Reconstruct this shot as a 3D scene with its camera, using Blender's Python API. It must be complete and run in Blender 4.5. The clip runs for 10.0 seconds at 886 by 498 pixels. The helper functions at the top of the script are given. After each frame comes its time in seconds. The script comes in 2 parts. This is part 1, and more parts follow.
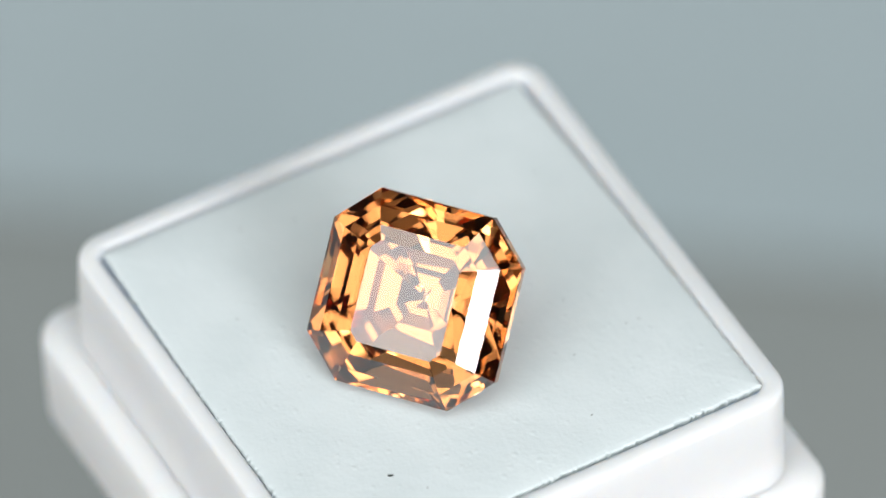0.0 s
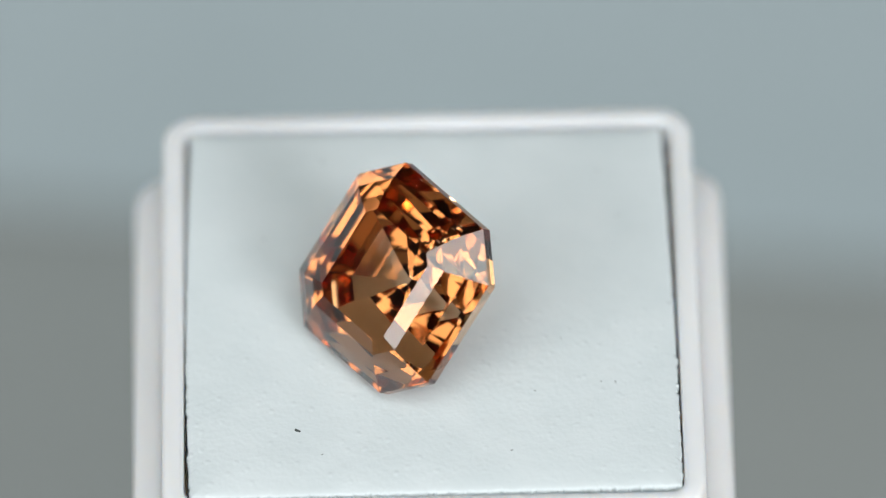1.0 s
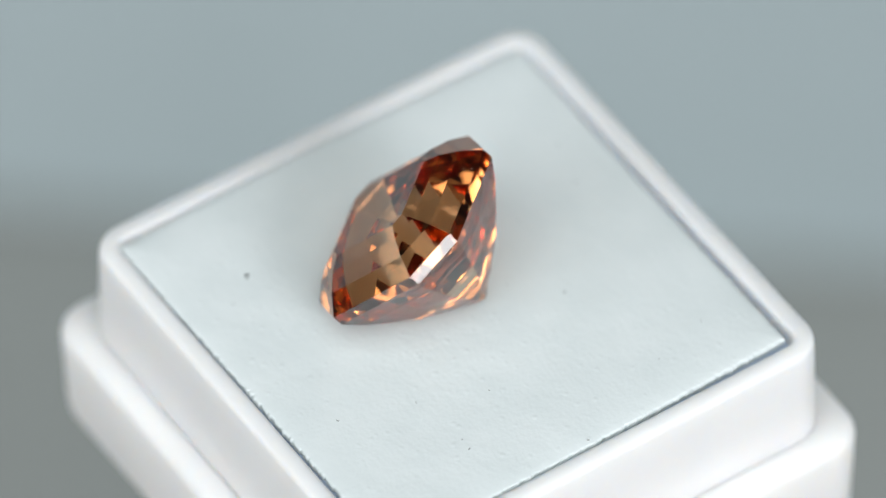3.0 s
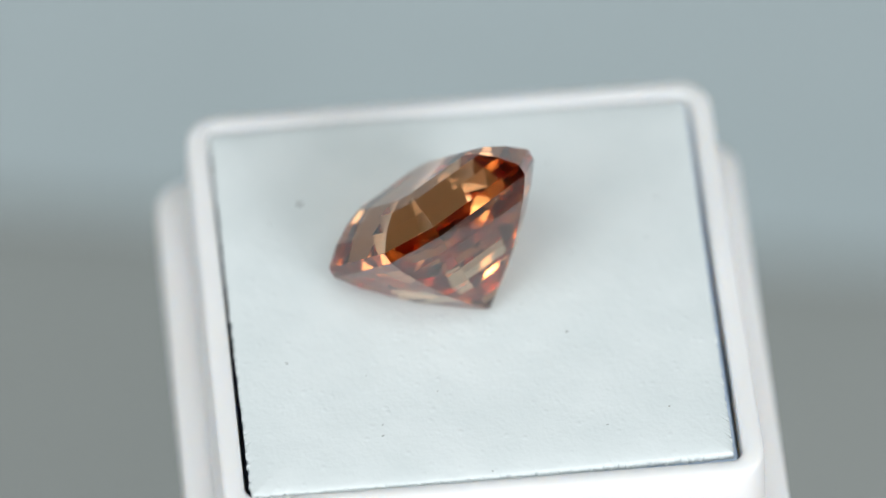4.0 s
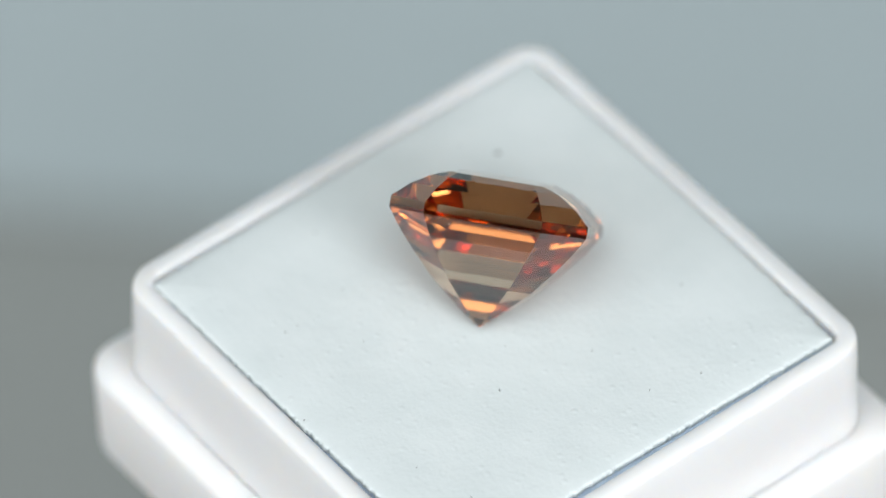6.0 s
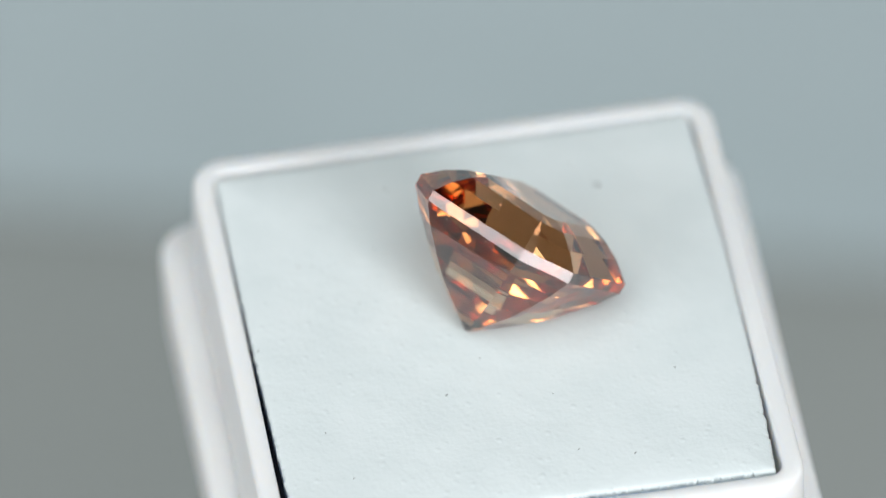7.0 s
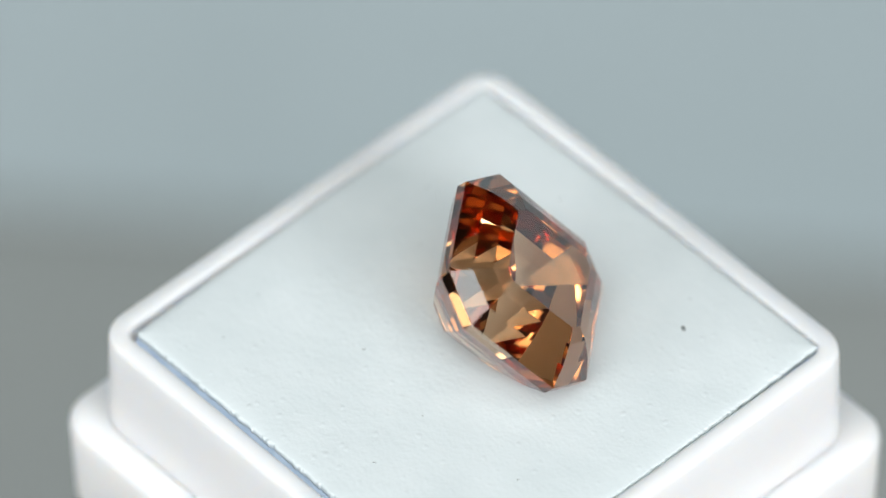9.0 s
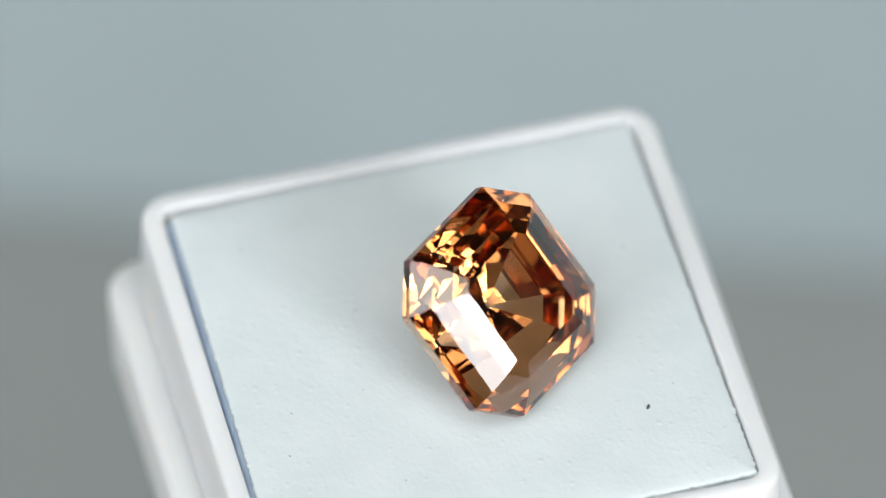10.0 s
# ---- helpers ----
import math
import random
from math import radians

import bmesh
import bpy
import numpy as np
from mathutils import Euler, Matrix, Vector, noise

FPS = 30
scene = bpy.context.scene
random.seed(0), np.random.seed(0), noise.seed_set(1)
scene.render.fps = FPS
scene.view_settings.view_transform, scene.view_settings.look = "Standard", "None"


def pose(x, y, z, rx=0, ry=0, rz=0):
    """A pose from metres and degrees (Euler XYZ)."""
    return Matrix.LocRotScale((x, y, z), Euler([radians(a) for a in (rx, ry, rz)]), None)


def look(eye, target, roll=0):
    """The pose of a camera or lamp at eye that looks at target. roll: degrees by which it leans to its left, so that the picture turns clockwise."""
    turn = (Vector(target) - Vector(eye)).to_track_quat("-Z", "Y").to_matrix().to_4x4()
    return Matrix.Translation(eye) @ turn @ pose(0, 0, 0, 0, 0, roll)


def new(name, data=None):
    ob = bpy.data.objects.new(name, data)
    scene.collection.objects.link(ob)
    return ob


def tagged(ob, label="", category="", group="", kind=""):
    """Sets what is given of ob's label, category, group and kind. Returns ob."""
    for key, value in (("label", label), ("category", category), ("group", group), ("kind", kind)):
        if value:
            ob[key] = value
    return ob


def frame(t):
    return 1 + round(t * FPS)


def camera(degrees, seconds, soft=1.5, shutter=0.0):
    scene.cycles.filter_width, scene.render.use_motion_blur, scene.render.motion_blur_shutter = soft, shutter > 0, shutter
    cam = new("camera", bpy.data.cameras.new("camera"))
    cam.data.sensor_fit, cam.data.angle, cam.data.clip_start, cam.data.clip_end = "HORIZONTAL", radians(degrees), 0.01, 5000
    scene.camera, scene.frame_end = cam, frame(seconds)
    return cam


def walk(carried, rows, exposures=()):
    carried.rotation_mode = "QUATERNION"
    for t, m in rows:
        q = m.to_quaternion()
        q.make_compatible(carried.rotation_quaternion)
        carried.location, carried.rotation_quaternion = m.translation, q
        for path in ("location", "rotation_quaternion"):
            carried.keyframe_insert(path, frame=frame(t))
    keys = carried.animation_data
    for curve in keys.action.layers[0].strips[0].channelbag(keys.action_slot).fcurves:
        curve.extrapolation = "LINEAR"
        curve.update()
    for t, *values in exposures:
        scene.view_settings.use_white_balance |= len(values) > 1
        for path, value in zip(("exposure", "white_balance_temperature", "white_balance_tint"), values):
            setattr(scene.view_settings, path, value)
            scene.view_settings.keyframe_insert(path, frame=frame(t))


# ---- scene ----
cam = camera(5.218, 10.0, soft=1.3)
EYE = (0.0, -0.346724, 0.391696)
TARGET = (-0.000945, 0.0, 0.00533)
POSE = look(EYE, TARGET, -0.87)
walk(cam, [(0.0, POSE), (10.0, POSE)],
     exposures=[(0.0, 0.0), (1.0, -0.1), (2.5, -0.06), (4.5, 0.0), (5.5, 0.0), (7.5, 0.04), (8.0, 0.08), (9.0, 0.08), (9.5, 0.11), (10.0, 0.02)])
cam.data.dof.use_dof = True
cam.data.dof.focus_distance = 0.5176
cam.data.dof.aperture_fstop = 17.0

# ---- turning: everything on the box turns clockwise about the upright axis ----
TURN_START, TURN_RATE = 28.99, 28.526


def turn(t):
    return pose(0, 0, 0, 0, 0, TURN_START - TURN_RATE * t)


# ---- light: three soft boxes beside the camera and one overhead, in a dark closed room ----
world = bpy.data.worlds.new("room_air")
world.use_nodes = True
world.node_tree.nodes["Background"].inputs["Color"].default_value = (0.75, 0.88, 1.0, 1)
world.node_tree.nodes["Background"].inputs["Strength"].default_value = 0.0
scene.world = world
scene.cycles.max_bounces, scene.cycles.glossy_bounces = 24, 16
scene.cycles.transmission_bounces, scene.cycles.transparent_max_bounces = 24, 32


def soft_box(name, at, aim, width, height, watts, colour):
    data = bpy.data.lights.new(name, "AREA")
    data.shape, data.size, data.size_y = "RECTANGLE", width, height
    data.energy, data.color = watts, colour
    ob = new(name, data)
    ob.matrix_world = look(at, aim)
    return tagged(ob, "wide white soft box lamp overhead" if at[2] > 0.8 else "white rectangular soft box lamp beside the camera", "lamp")


def around(turn_deg, rise_deg, far):
    """A place seen from the stone: degrees right of the camera, degrees above level, metres off."""
    a, e = radians(turn_deg), radians(rise_deg)
    return (far * math.cos(e) * math.sin(a), -far * math.cos(e) * math.cos(a), far * math.sin(e))


soft_box("soft_box_lamp", around(38, 30, 0.75), (0, 0, 0.004), 0.28, 0.22, 2.2, (0.985, 0.985, 1.0))
soft_box("soft_box_lamp", around(25, 19, 0.80), (0, 0, 0.004), 0.56, 0.24, 2.6, (0.985, 0.985, 1.0))
soft_box("soft_box_lamp", around(-51, 23, 0.75), (0, 0, 0.004), 0.60, 0.44, 2.9, (0.98, 0.985, 1.0))
soft_box("soft_box_lamp", around(-8, 69, 1.10), (0, 0, 0), 1.26, 0.76, 8.5, (0.94, 1.0, 0.99))


# ---- materials ----
def material(name):
    m = bpy.data.materials.new(name)
    m.use_nodes = True
    return m, m.node_tree.nodes, m.node_tree.links, m.node_tree.nodes["Principled BSDF"]


def mottled(name, low, high, scale, rough, grain=0.0, grain_scale=4000.0, spec=0.4, detail=6.0, dents=0.0):
    """A surface whose colour wanders between two tones, with a fine bump."""
    m, nodes, links, bsdf = material(name)
    coord = nodes.new("ShaderNodeTexCoord")
    broad = nodes.new("ShaderNodeTexNoise")
    broad.inputs["Scale"].default_value, broad.inputs["Detail"].default_value = scale, detail
    links.new(coord.outputs["Object"], broad.inputs["Vector"])
    ramp = nodes.new("ShaderNodeValToRGB")
    ramp.color_ramp.elements[0].position, ramp.color_ramp.elements[1].position = 0.35, 0.65
    ramp.color_ramp.elements[0].color, ramp.color_ramp.elements[1].color = (*low, 1), (*high, 1)
    links.new(broad.outputs["Fac"], ramp.inputs["Fac"])
    links.new(ramp.outputs["Color"], bsdf.inputs["Base Color"])
    bsdf.inputs["Roughness"].default_value = rough
    bsdf.inputs["Specular IOR Level"].default_value = spec
    if dents:
        worn = nodes.new("ShaderNodeTexNoise")
        worn.inputs["Scale"].default_value, worn.inputs["Detail"].default_value = dents, 3
        links.new(coord.outputs["Object"], worn.inputs["Vector"])
        hollow = nodes.new("ShaderNodeBump")
        hollow.inputs["Strength"].default_value, hollow.inputs["Distance"].default_value = 0.25, 0.0003
        links.new(worn.outputs["Fac"], hollow.inputs["Height"])
    if grain:
        fine = nodes.new("ShaderNodeTexNoise")
        fine.inputs["Scale"].default_value, fine.inputs["Detail"].default_value = grain_scale, 4
        links.new(coord.outputs["Object"], fine.inputs["Vector"])
        bump = nodes.new("ShaderNodeBump")
        bump.inputs["Strength"].default_value, bump.inputs["Distance"].default_value = grain, 0.0001
        links.new(fine.outputs["Fac"], bump.inputs["Height"])
        links.new(bump.outputs["Normal"], bsdf.inputs["Normal"])
        if dents:
            links.new(hollow.outputs["Normal"], bump.inputs["Normal"])
    return m


PLASTIC = mottled("white_moulded_plastic", (0.85, 0.845, 0.845), (0.88, 0.875, 0.875), 120, 0.45, 0.05, 2500)
PLASTIC_BSDF = PLASTIC.node_tree.nodes["Principled BSDF"]
PLASTIC_BSDF.inputs["Subsurface Weight"].default_value = 0.9
PLASTIC_BSDF.inputs["Subsurface Scale"].default_value = 0.002
PLASTIC_BSDF.inputs["Subsurface Radius"].default_value = (1.0, 0.9, 0.8)
PAD_WHITE = mottled("white_pad_skin", (0.67, 0.73, 0.744), (0.71, 0.766, 0.78), 260, 0.62, 0.2, 4200, 0.2, dents=600)
# sparse pinhead bumps in the pad's skin
NODES, LINKS = PAD_WHITE.node_tree.nodes, PAD_WHITE.node_tree.links
CELLS, PIN, KNOB = NODES.new("ShaderNodeTexVoronoi"), NODES.new("ShaderNodeMapRange"), NODES.new("ShaderNodeBump")
CELLS.inputs["Scale"].default_value, CELLS.inputs["Randomness"].default_value = 1100, 1.0
PIN.inputs["From Min"].default_value, PIN.inputs["From Max"].default_value = 0.05, 0.22
PIN.inputs["To Min"].default_value, PIN.inputs["To Max"].default_value = 1.0, 0.0
KNOB.inputs["Strength"].default_value, KNOB.inputs["Distance"].default_value = 0.35, 0.00006
LINKS.new(next(n for n in NODES if n.bl_idname == "ShaderNodeTexCoord").outputs["Object"], CELLS.inputs["Vector"])
LINKS.new(CELLS.outputs["Distance"], PIN.inputs["Value"])
LINKS.new(PIN.outputs["Result"], KNOB.inputs["Height"])
FINEST = PAD_WHITE.node_tree.nodes["Principled BSDF"].inputs["Normal"].links[0].from_node
LINKS.new(FINEST.outputs["Normal"], KNOB.inputs["Normal"])
LINKS.new(KNOB.outputs["Normal"], PAD_WHITE.node_tree.nodes["Principled BSDF"].inputs["Normal"])
PAD_BLUE = mottled("pale_blue_foam", (0.46, 0.56, 0.71), (0.54, 0.64, 0.78), 900, 0.9, 0.4, 6000, 0.2)
PAD_BLACK = mottled("black_foam", (0.008, 0.010, 0.018), (0.020, 0.024, 0.040), 900, 0.9, 0.5, 6000, 0.2)
TABLE = mottled("grey_table", (0.225, 0.238, 0.23), (0.262, 0.272, 0.262), 14, 0.6, 0.1, 900)
BOARD = mottled("blue_grey_board", (0.335, 0.40, 0.42), (0.38, 0.45, 0.472), 10, 0.6, 0.1, 900)
ROOM = mottled("room_paint", (0.070, 0.074, 0.076), (0.095, 0.098, 0.10), 3, 0.8, 0.1, 200)
SPECK = mottled("dark_lint", (0.05, 0.06, 0.06), (0.12, 0.13, 0.12), 3000, 0.9)
LINT = mottled("grey_lint", (0.26, 0.29, 0.29), (0.36, 0.39, 0.39), 3000, 0.9)
DUST = mottled("pale_dust", (0.75, 0.70, 0.64), (0.85, 0.80, 0.74), 3000, 0.9)
METAL = mottled("grey_painted_metal", (0.20, 0.20, 0.20), (0.26, 0.26, 0.26), 60, 0.5)

GEM, nodes, links, bsdf = material("orange_gem")
nodes.remove(bsdf)
glass = nodes.new("ShaderNodeBsdfGlass")
glass.inputs["Color"].default_value = (1, 1, 1, 1)
glass.inputs["Roughness"].default_value = 0.015
glass.inputs["IOR"].default_value = 2.12
links.new(glass.outputs["BSDF"], nodes["Material Output"].inputs["Surface"])
GEM_BODY, nodes, links, bsdf = material("orange_gem_body")
nodes.remove(bsdf)
stain = nodes.new("ShaderNodeBsdfTransparent")
stain.inputs["Color"].default_value = (0.938, 0.786, 0.638, 1)
links.new(stain.outputs["BSDF"], nodes["Material Output"].inputs["Surface"])


# ---- building helpers ----
def mesh_of(name, bm, mat, smooth=False):
    bmesh.ops.recalc_face_normals(bm, faces=bm.faces)
    data = bpy.data.meshes.new(name)
    for f in bm.faces:
        f.smooth = smooth
    bm.to_mesh(data)
    bm.free()
    data.materials.append(mat)
    return data


def part(name, bm, mat, parent=None, label="", smooth=False):
    ob = new(name, mesh_of(name, bm, mat, smooth))
    ob.parent = parent
    return tagged(ob, label)


def slab(bm, x0, x1, y0, y1, z0, z1):
    made = bmesh.ops.create_cube(bm, size=1)["verts"]
    for v in made:
        v.co = ((x0 + x1) / 2 + v.co.x * (x1 - x0), (y0 + y1) / 2 + v.co.y * (y1 - y0), (z0 + z1) / 2 + v.co.z * (z1 - z0))
    return made


def rounded_square(half, radius, steps=8):
    """Points of a square with rounded corners, anticlockwise."""
    pts = []
    for k, (sx, sy) in enumerate(((1, 1), (-1, 1), (-1, -1), (1, -1))):
        for i in range(steps + 1):
            a = radians(90 * k + 90 * i / steps)
            pts.append((sx * (half - radius) + radius * math.cos(a), sy * (half - radius) + radius * math.sin(a)))
    return pts


def loft(bm, rings, close_top=False, close_bottom=False):
    """Skin a stack of rings, each a list of 3D points of one length."""
    loops = [[bm.verts.new(p) for p in ring] for ring in rings]
    n = len(loops[0])
    for a, b in zip(loops, loops[1:]):
        for i in range(n):
            bm.faces.new((a[i], a[(i + 1) % n], b[(i + 1) % n], b[i]))
    if close_bottom:
        bm.faces.new(loops[0][::-1])
    if close_top:
        bm.faces.new(loops[-1])
    return loops


# ---- the place ----
TABLE_Z = -0.116
WALL_X, WALL_Y = -0.00166, 0.00068  # middle of the box
BOX_BOTTOM = -0.0142


def setting():
    bm = bmesh.new()
    slab(bm, -0.9, 0.9, -0.75, 0.45, TABLE_Z - 0.03, TABLE_Z)
    bmesh.ops.bevel(bm, geom=bm.edges[:], offset=0.004, segments=2, affect="EDGES")
    tagged(part("table_top", bm, TABLE), "matt grey table top under the stand", "table", kind="structure")
    bm = bmesh.new()
    slab(bm, -0.7, 0.7, 0.0, 0.006, TABLE_Z + 0.0005, TABLE_Z + 0.145)
    ob = tagged(part("backdrop", bm, BOARD), "pale blue-grey backdrop board standing on the table", "backdrop", kind="structure")
    ob.matrix_world = pose(0.0, BOARD_Y, 0, 0, 0, BOARD_TURN)
    bm = bmesh.new()
    slab(bm, -1.6, 1.6, -1.8, 1.4, -0.90, -0.86)
    tagged(part("floor", bm, ROOM), "plain grey room floor", "floor", kind="structure")
    bm = bmesh.new()
    slab(bm, -1.6, 1.6, -1.8, 1.4, 1.60, 1.64)
    tagged(part("ceiling", bm, ROOM), "plain painted ceiling", "ceiling", kind="structure")
    for name, box in (("wall_north", (-1.6, 1.6, 1.4, 1.5)), ("wall_south", (-1.6, 1.6, -1.9, -1.8)),
                      ("wall_east", (1.6, 1.7, -1.9, 1.5)), ("wall_west", (-1.7, -1.6, -1.9, 1.5))):
        bm = bmesh.new()
        slab(bm, *box, -0.90, 1.64)
        tagged(part(name, bm, ROOM), "plain painted room wall", "wall", kind="structure")


BOARD_Y, BOARD_TURN = 0.1097, -6.6
setting()


def stand():
    """A slim turning stand hidden under the box."""
    base = tagged(new("turntable_stand"), "slim grey turntable stand under the white box", "stand")
    base.location = (0, 0, TABLE_Z)
    for name, z0, z1, r in (("foot", 0.0005, 0.010, 0.022), ("column", 0.010, BOX_BOTTOM - TABLE_Z - 0.004, 0.006),
                            ("turning_plate", BOX_BOTTOM - TABLE_Z - 0.004, BOX_BOTTOM - TABLE_Z, 0.011)):
        bm = bmesh.new()
        rings = [[(q * math.cos(radians(7.5 * i)), q * math.sin(radians(7.5 * i)), z) for i in range(48)]
                 for q, z in ((r - 0.0005, z0), (r, z0 + 0.0005), (r, z1 - 0.0005), (r - 0.0005, z1))]
        loft(bm, rings, True, True)
        part(name, bm, METAL, base)
    return base


stand()


def ring(half, radius, z):
    return [(x, y, z) for x, y in rounded_square(half, radius)]


def gem_box():
    box = tagged(new("gem_box"), "white moulded plastic gem box base, lid off, holding a padded insert", "box")
    bm = bmesh.new()
    mm = 0.001
    # upper wall, up the outside, over the rounded lip and down the inside
    outline = [(14.62, -6.9), (14.55, -4.0), (14.45, -0.52), (14.42, -0.29), (14.35, -0.14), (14.22, -0.065), (13.55, -0.055),
               (13.38, -0.08), (13.31, -0.17), (13.29, -0.36), (13.28, -3.0), (13.28, -4.5)]
    rings = [ring(h * mm, max(0.3, 1.75 - (14.3 - h)) * mm, z * mm) for h, z in outline]
    loft(bm, rings, close_top=True)
    part("wall", bm, PLASTIC, box, smooth=True)
    bm = bmesh.new()
    outline = [(13.0, -14.2), (14.8, -14.15), (15.5, -13.9), (15.9, -13.4), (16.05, -12.8), (16.22, -7.5), (16.17, -7.15),
               (16.0, -6.92), (15.7, -6.82), (14.60, -6.80), (13.5, -6.80)]
    rings = [ring(h * mm, max(0.5, 2.0 - (16.0 - h)) * mm, z * mm) for h, z in outline]
    loft(bm, rings, True, True)
    part("flange", bm, PLASTIC, box, smooth=True)
    for o in box.children:
        o.location = (WALL_X, WALL_Y, 0)
    return box


# width of the open slit between pad and box wall, in millimetres: start, middle and end of each side
SLITS = ((0.13, 0.22, 0.34), (0.12, 0.22, 0.52), (0.50, 0.46, 0.28), (0.40, 0.12, 0.32))


def pad_outline(seed, ragged, shrink=0.0, n=420):
    """A hand-cut square: four edges, each a little wavy and torn, with a slit of its own to the box wall."""
    inner, pts = 0.01328, []
    ends = [(SLITS[k - 1][2], SLITS[(k + 1) % 4][0]) for k in range(4)]
    for k in range(4):
        c, s = math.cos(radians(90 * k)), math.sin(radians(90 * k))
        a, m, b = SLITS[k]
        left, right = -inner + ends[k][0] * 0.001 + shrink, inner - ends[k][1] * 0.001 - shrink
        for i in range(n):
            f = i / n
            u = -1 + 2 * f
            slit = (m + (b - a) / 2 * u + ((a + b) / 2 - m) * u * u) * 0.001 + shrink
            torn = noise.noise((u * 24, seed + k, 5)) * 0.8 + noise.noise((u * 70, seed + k, 9)) + noise.noise((u * 190, seed + k, 2)) * 0.9
            calm = min(1.0, (1 - abs(u)) / 0.04)
            x, y = left + (right - left) * f, -(inner - slit + torn * ragged * calm)
            pts.append((c * x - s * y, s * x + c * y))
    return pts


def foam_pad():
    pad = tagged(new("foam_pad"), "pale white foam pad with torn hand-cut edges in the box", "pad")

    def layer(name, mat, seed, ragged, shrink, profile, label="", slant=0.0):
        base = pad_outline(seed, ragged, shrink)
        bm = bmesh.new()
        loft(bm, [[(x * k, y * k + (slant * z * 0.001 if y > 0.0121 else 0), -z * 0.001) for x, y in base] for k, z in profile], True, True)
        part(name, bm, mat, pad, label, smooth=True)

    # the white skin: a torn rim that sags a little, smooth further in
    rings = []
    for inset, z, ragged in ((0.02, 0.62, 0.00010), (0.0, 0.55, 0.00010), (0.0, 0.18, 0.00010), (0.12, 0.14, 0.00003), (0.4, 0.10, 0),
                             (0.9, 0.06, 0), (1.7, 0.025, 0), (3.0, 0.006, 0)):
        rings.append([(x, y, -z * 0.001) for x, y in pad_outline(3.0, ragged, inset * 0.001)])
    bm = bmesh.new()
    loft(bm, rings, True, True)
    part("white_face", bm, PAD_WHITE, pad, smooth=True)
    layer("foam_layer", PAD_BLUE, 8.0, 0.00003, 0.00003, ((1.0, 1.55), (1.0, 1.1), (1.0, 0.624)), "pale blue foam edge cut at a slant", slant=0.28)
    layer("foam_core", PAD_BLACK, 5.0, 0.00003, -0.00009, ((0.998, 4.45), (1.0, 4.0), (1.0, 1.554)), "black foam core")
    for o in pad.children:
        o.location = (WALL_X, WALL_Y, 0)
    return pad


# ---- the stone: a step-cut octagon lying on one of its sides ----
def octagon(a, b, c, z):
    mm = 0.001
    return [(x * mm, y * mm, z * mm) for x, y in ((a, -b + c), (a, b - c), (a - c, b), (-a + c, b), (-a, b - c), (-a, -b + c), (-a + c, -b), (a - c, -b))]


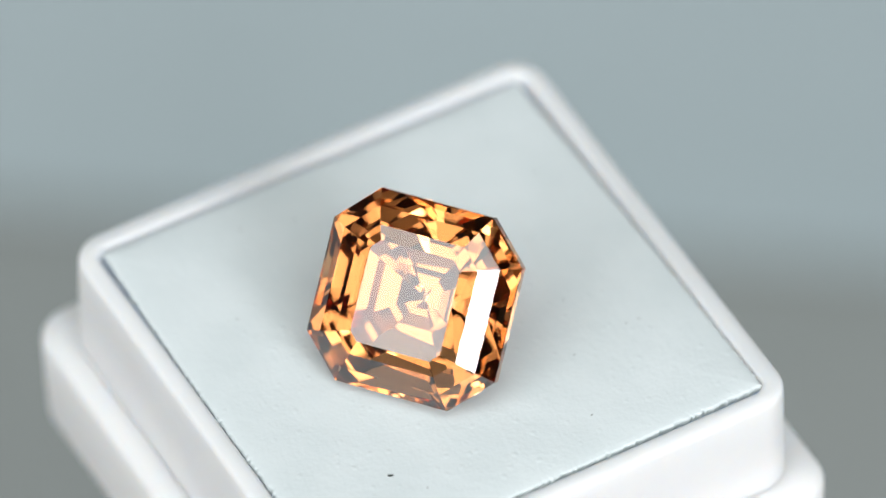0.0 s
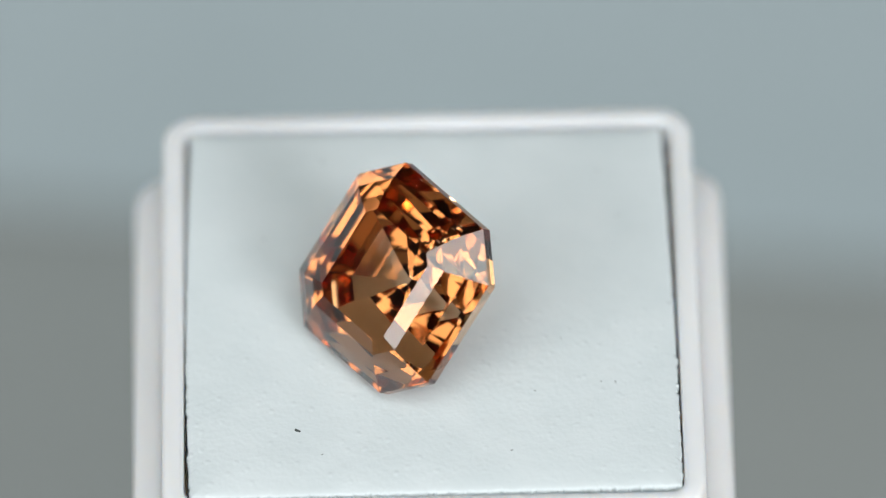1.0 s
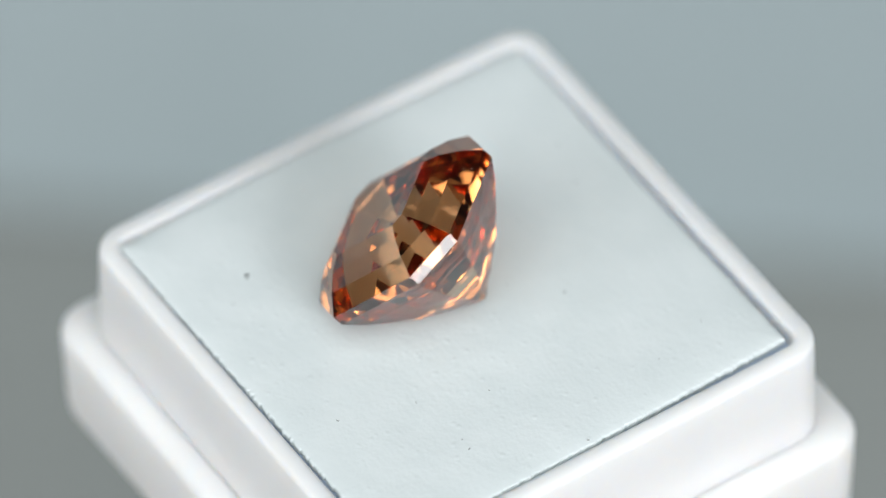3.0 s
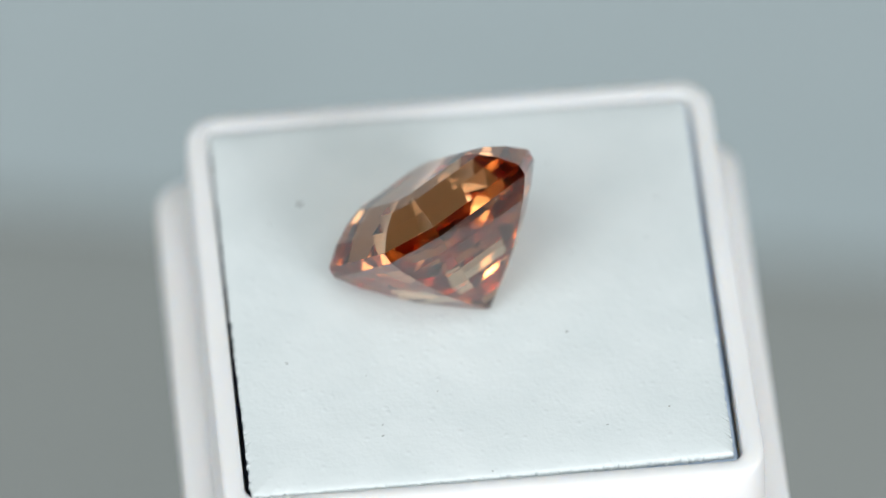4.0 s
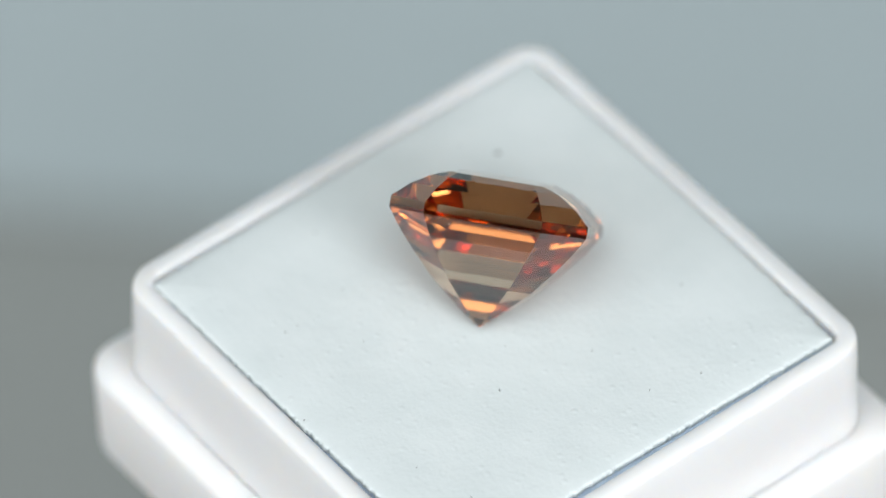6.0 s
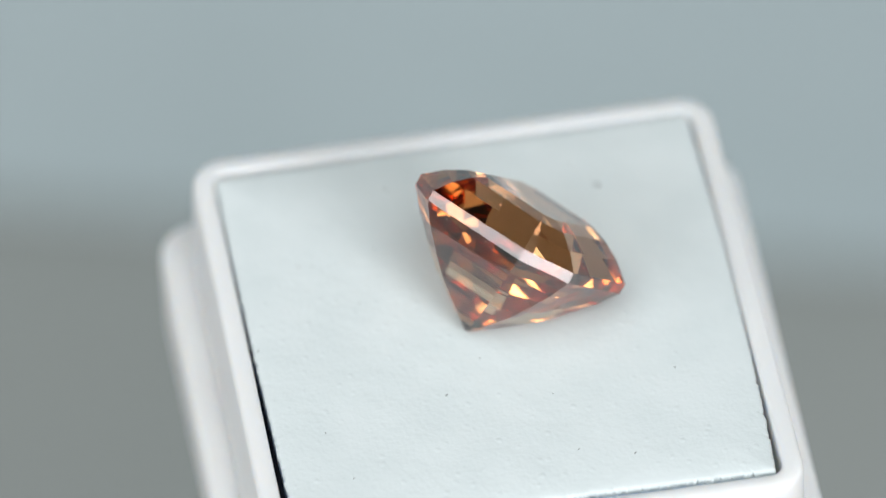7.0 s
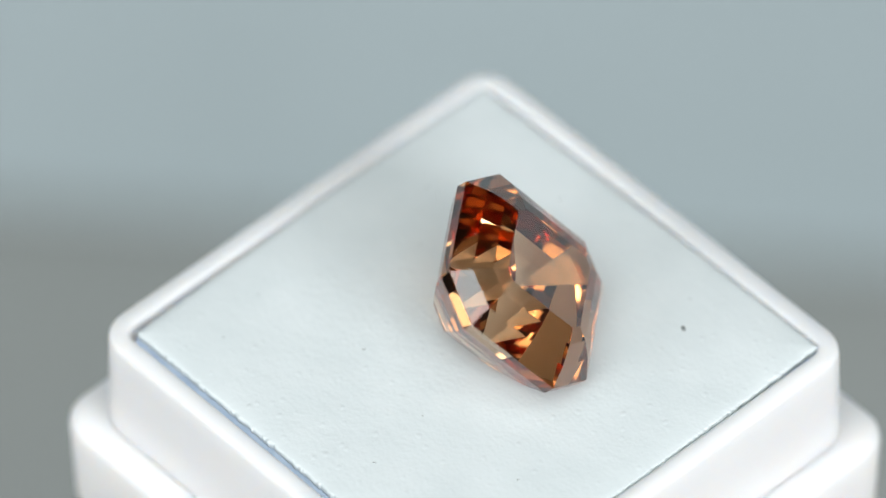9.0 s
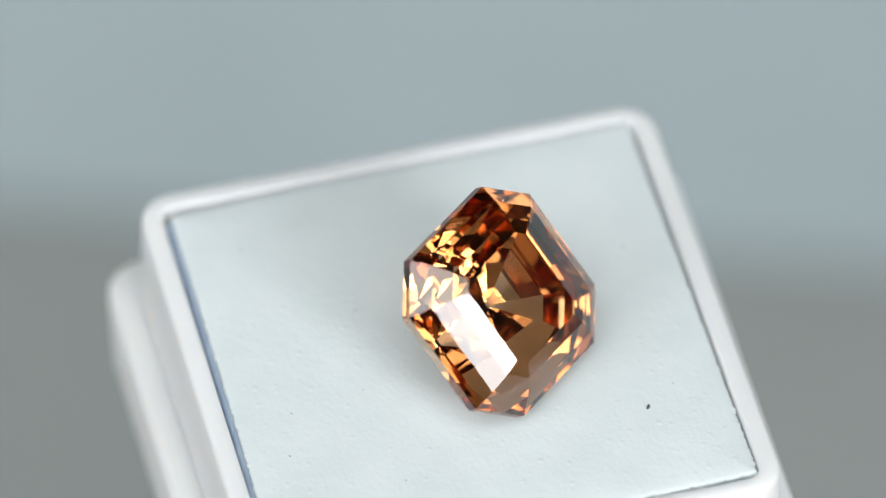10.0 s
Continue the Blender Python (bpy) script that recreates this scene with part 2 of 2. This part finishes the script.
def gemstone():
    """Every facet is a flat face of its own; together they close the stone."""
    gem = tagged(new("gemstone"), "clear orange-brown step-cut octagonal gemstone lying tilted on the pad", "gemstone")
    A, B, C, G = 5.38, 5.32, 2.19, 0.31
    rings = [octagon(0.08, 0.20, 0.04, -G - 5.68)]
    for k, z in PAVILION:
        rings.append(octagon(A * k, B * k, C * k, -G - z))
    rings.append(octagon(A, B, C, G))
    for s, z in CROWN:
        rings.append(octagon(A + (2.56 - A) * s, B + (2.80 - B) * s, C + (0.50 - C) * s, G + z))

    def facet(name, pts):
        data = bpy.data.meshes.new(name)
        data.from_pydata(pts, [], [tuple(range(len(pts)))])
        data.materials.append(GEM)
        new(name, data).parent = gem

    girdle = len(PAVILION)
    for n, (low, high) in enumerate(zip(rings, rings[1:])):
        name = "girdle_facet" if n == girdle else "pavilion_facet" if n < girdle else "crown_facet"
        for i in range(8):
            k = (i + 1) % 8
            facet(name, [low[i], low[k], high[k], high[i]])
    facet("culet", rings[0][::-1])
    facet("table_facet", rings[-1])
    # the coloured body just inside the clear polished faces
    bm = bmesh.new()
    middle = Vector((0, 0, -0.0012))
    loft(bm, [[middle + (Vector(q) - middle) * 0.975 for q in r] for r in rings], True, True)
    part("coloured_body", bm, GEM_BODY, gem, "orange-brown tinted interior")
    rnd = random.Random(5)
    for x, z, tall in ((0.0, -2.15, 0.16), (0.06, -2.45, 0.10), (-0.35, -1.95, 0.05), (0.42, -2.1, 0.04), (-0.5, -2.3, 0.03),
                       (0.7, -1.7, 0.03), (-0.1, -1.75, 0.03), (0.25, -2.7, 0.04)):
        bm = bmesh.new()
        bmesh.ops.create_icosphere(bm, subdivisions=1, radius=1)
        lean = rnd.uniform(-0.4, 0.4)
        for v in bm.verts:
            v.co = ((x + v.co.x * 0.02 + v.co.z * tall * lean) * 0.001, (5.60 + 0.80 * z + v.co.y * 0.02) * 0.001, (z + v.co.z * tall) * 0.001)
        part("inclusion", bm, SPECK, gem, "tiny dark inclusion")
    # pale dust on the polished pavilion faces below the girdle
    for row, side, count in ((girdle - 2, 1, 8), (girdle - 1, 1, 9), (girdle - 1, 2, 5), (girdle - 2, 2, 3), (girdle + 1, 2, 3)):
        low, high = rings[row], rings[row + 1]
        a, b, c, d = (Vector(q) for q in (low[side], low[side + 1], high[side + 1], high[side]))
        out = (b - a).cross(d - a).normalized()
        for _ in range(count):
            f, g = rnd.uniform(0.2, 0.8), rnd.uniform(0.1, 0.9)
            spot = (a.lerp(b, f)).lerp(d.lerp(c, f), g) + out * 0.000008
            size = rnd.uniform(0.012, 0.03) * 0.001
            bm = bmesh.new()
            bmesh.ops.create_icosphere(bm, subdivisions=1, radius=size)
            bmesh.ops.translate(bm, vec=spot, verts=bm.verts)
            part("dust_speck", bm, DUST, gem, "tiny pale dust speck")
    return gem


# depth below the girdle and width, then height above it and inset, of each step
PAVILION = ((0.12, 5.23), (0.30, 4.41), (0.50, 3.45), (0.68, 2.35), (0.86, 1.15), (1.0, 0.0))
CROWN = ((0.337, 0.84), (0.696, 1.435), (1.0, 1.74))
GEM_TURN = Vector((0.7513067, -0.3711083, -0.8316991))
GEM_POSE = Matrix.Translation((-0.003457, -0.001248, 0.00445)) @ Matrix.Rotation(GEM_TURN.length, 4, GEM_TURN.normalized())

box, pad, stone = gem_box(), foam_pad(), gemstone()


def lint(x, y, size, seed):
    """One small dark speck of lint on the pad; x and y in millimetres."""
    rnd = random.Random(seed)
    bm = bmesh.new()
    bmesh.ops.create_icosphere(bm, subdivisions=2, radius=1)
    a = rnd.uniform(0, 3.1)
    long, wide = size * rnd.uniform(0.9, 1.7), size * rnd.uniform(0.5, 0.8)
    for v in bm.verts:
        w = 1 + 0.5 * noise.noise(v.co * 1.7 + Vector((seed, 0, 0)))
        px, py = v.co.x * long * w, v.co.y * wide * w
        v.co = ((x + px * math.cos(a) - py * math.sin(a)) * 0.001, (y + px * math.sin(a) + py * math.cos(a)) * 0.001,
                v.co.z * wide * 0.0005 + 0.000004)
    ob = new("lint_speck", mesh_of("lint_speck", bm, SPECK if size > 0.1 else LINT, True))
    return tagged(ob, "tiny dark speck of lint on the white pad" if size > 0.1 else "tiny faint grey speck of lint on the pad", "speck", group="lint on the pad")


SPECKS = [(-8.9, -8.0, 0.13), (2.5, -9.67, 0.06), (3.82, -5.5, 0.05), (11.18, 0.6, 0.06), (5.3, -1.8, 0.06), (8.13, -4.98, 0.06),
          (7.36, -4.93, 0.05), (1.77, 5.5, 0.08), (-4.5, 10.5, 0.06), (-0.43, 3.23, 0.05), (-10.6, 5.75, 0.06), (7.6, 10.4, 0.05),
          (8.57, 6.98, 0.05), (-7.4, 11.3, 0.06), (-7.59, -9.73, 0.05), (-3.84, 6.4, 0.05)]
specks = [lint(x, y, r, k) for k, (x, y, r) in enumerate(SPECKS)]


def motions():
    times = [0.25 * i for i in range(41)]
    for thing, rest in ((box, Matrix()), (pad, Matrix()), (stone, GEM_POSE), *((o, Matrix()) for o in specks)):
        walk(thing, [(t, turn(t) @ rest) for t in times])


motions()
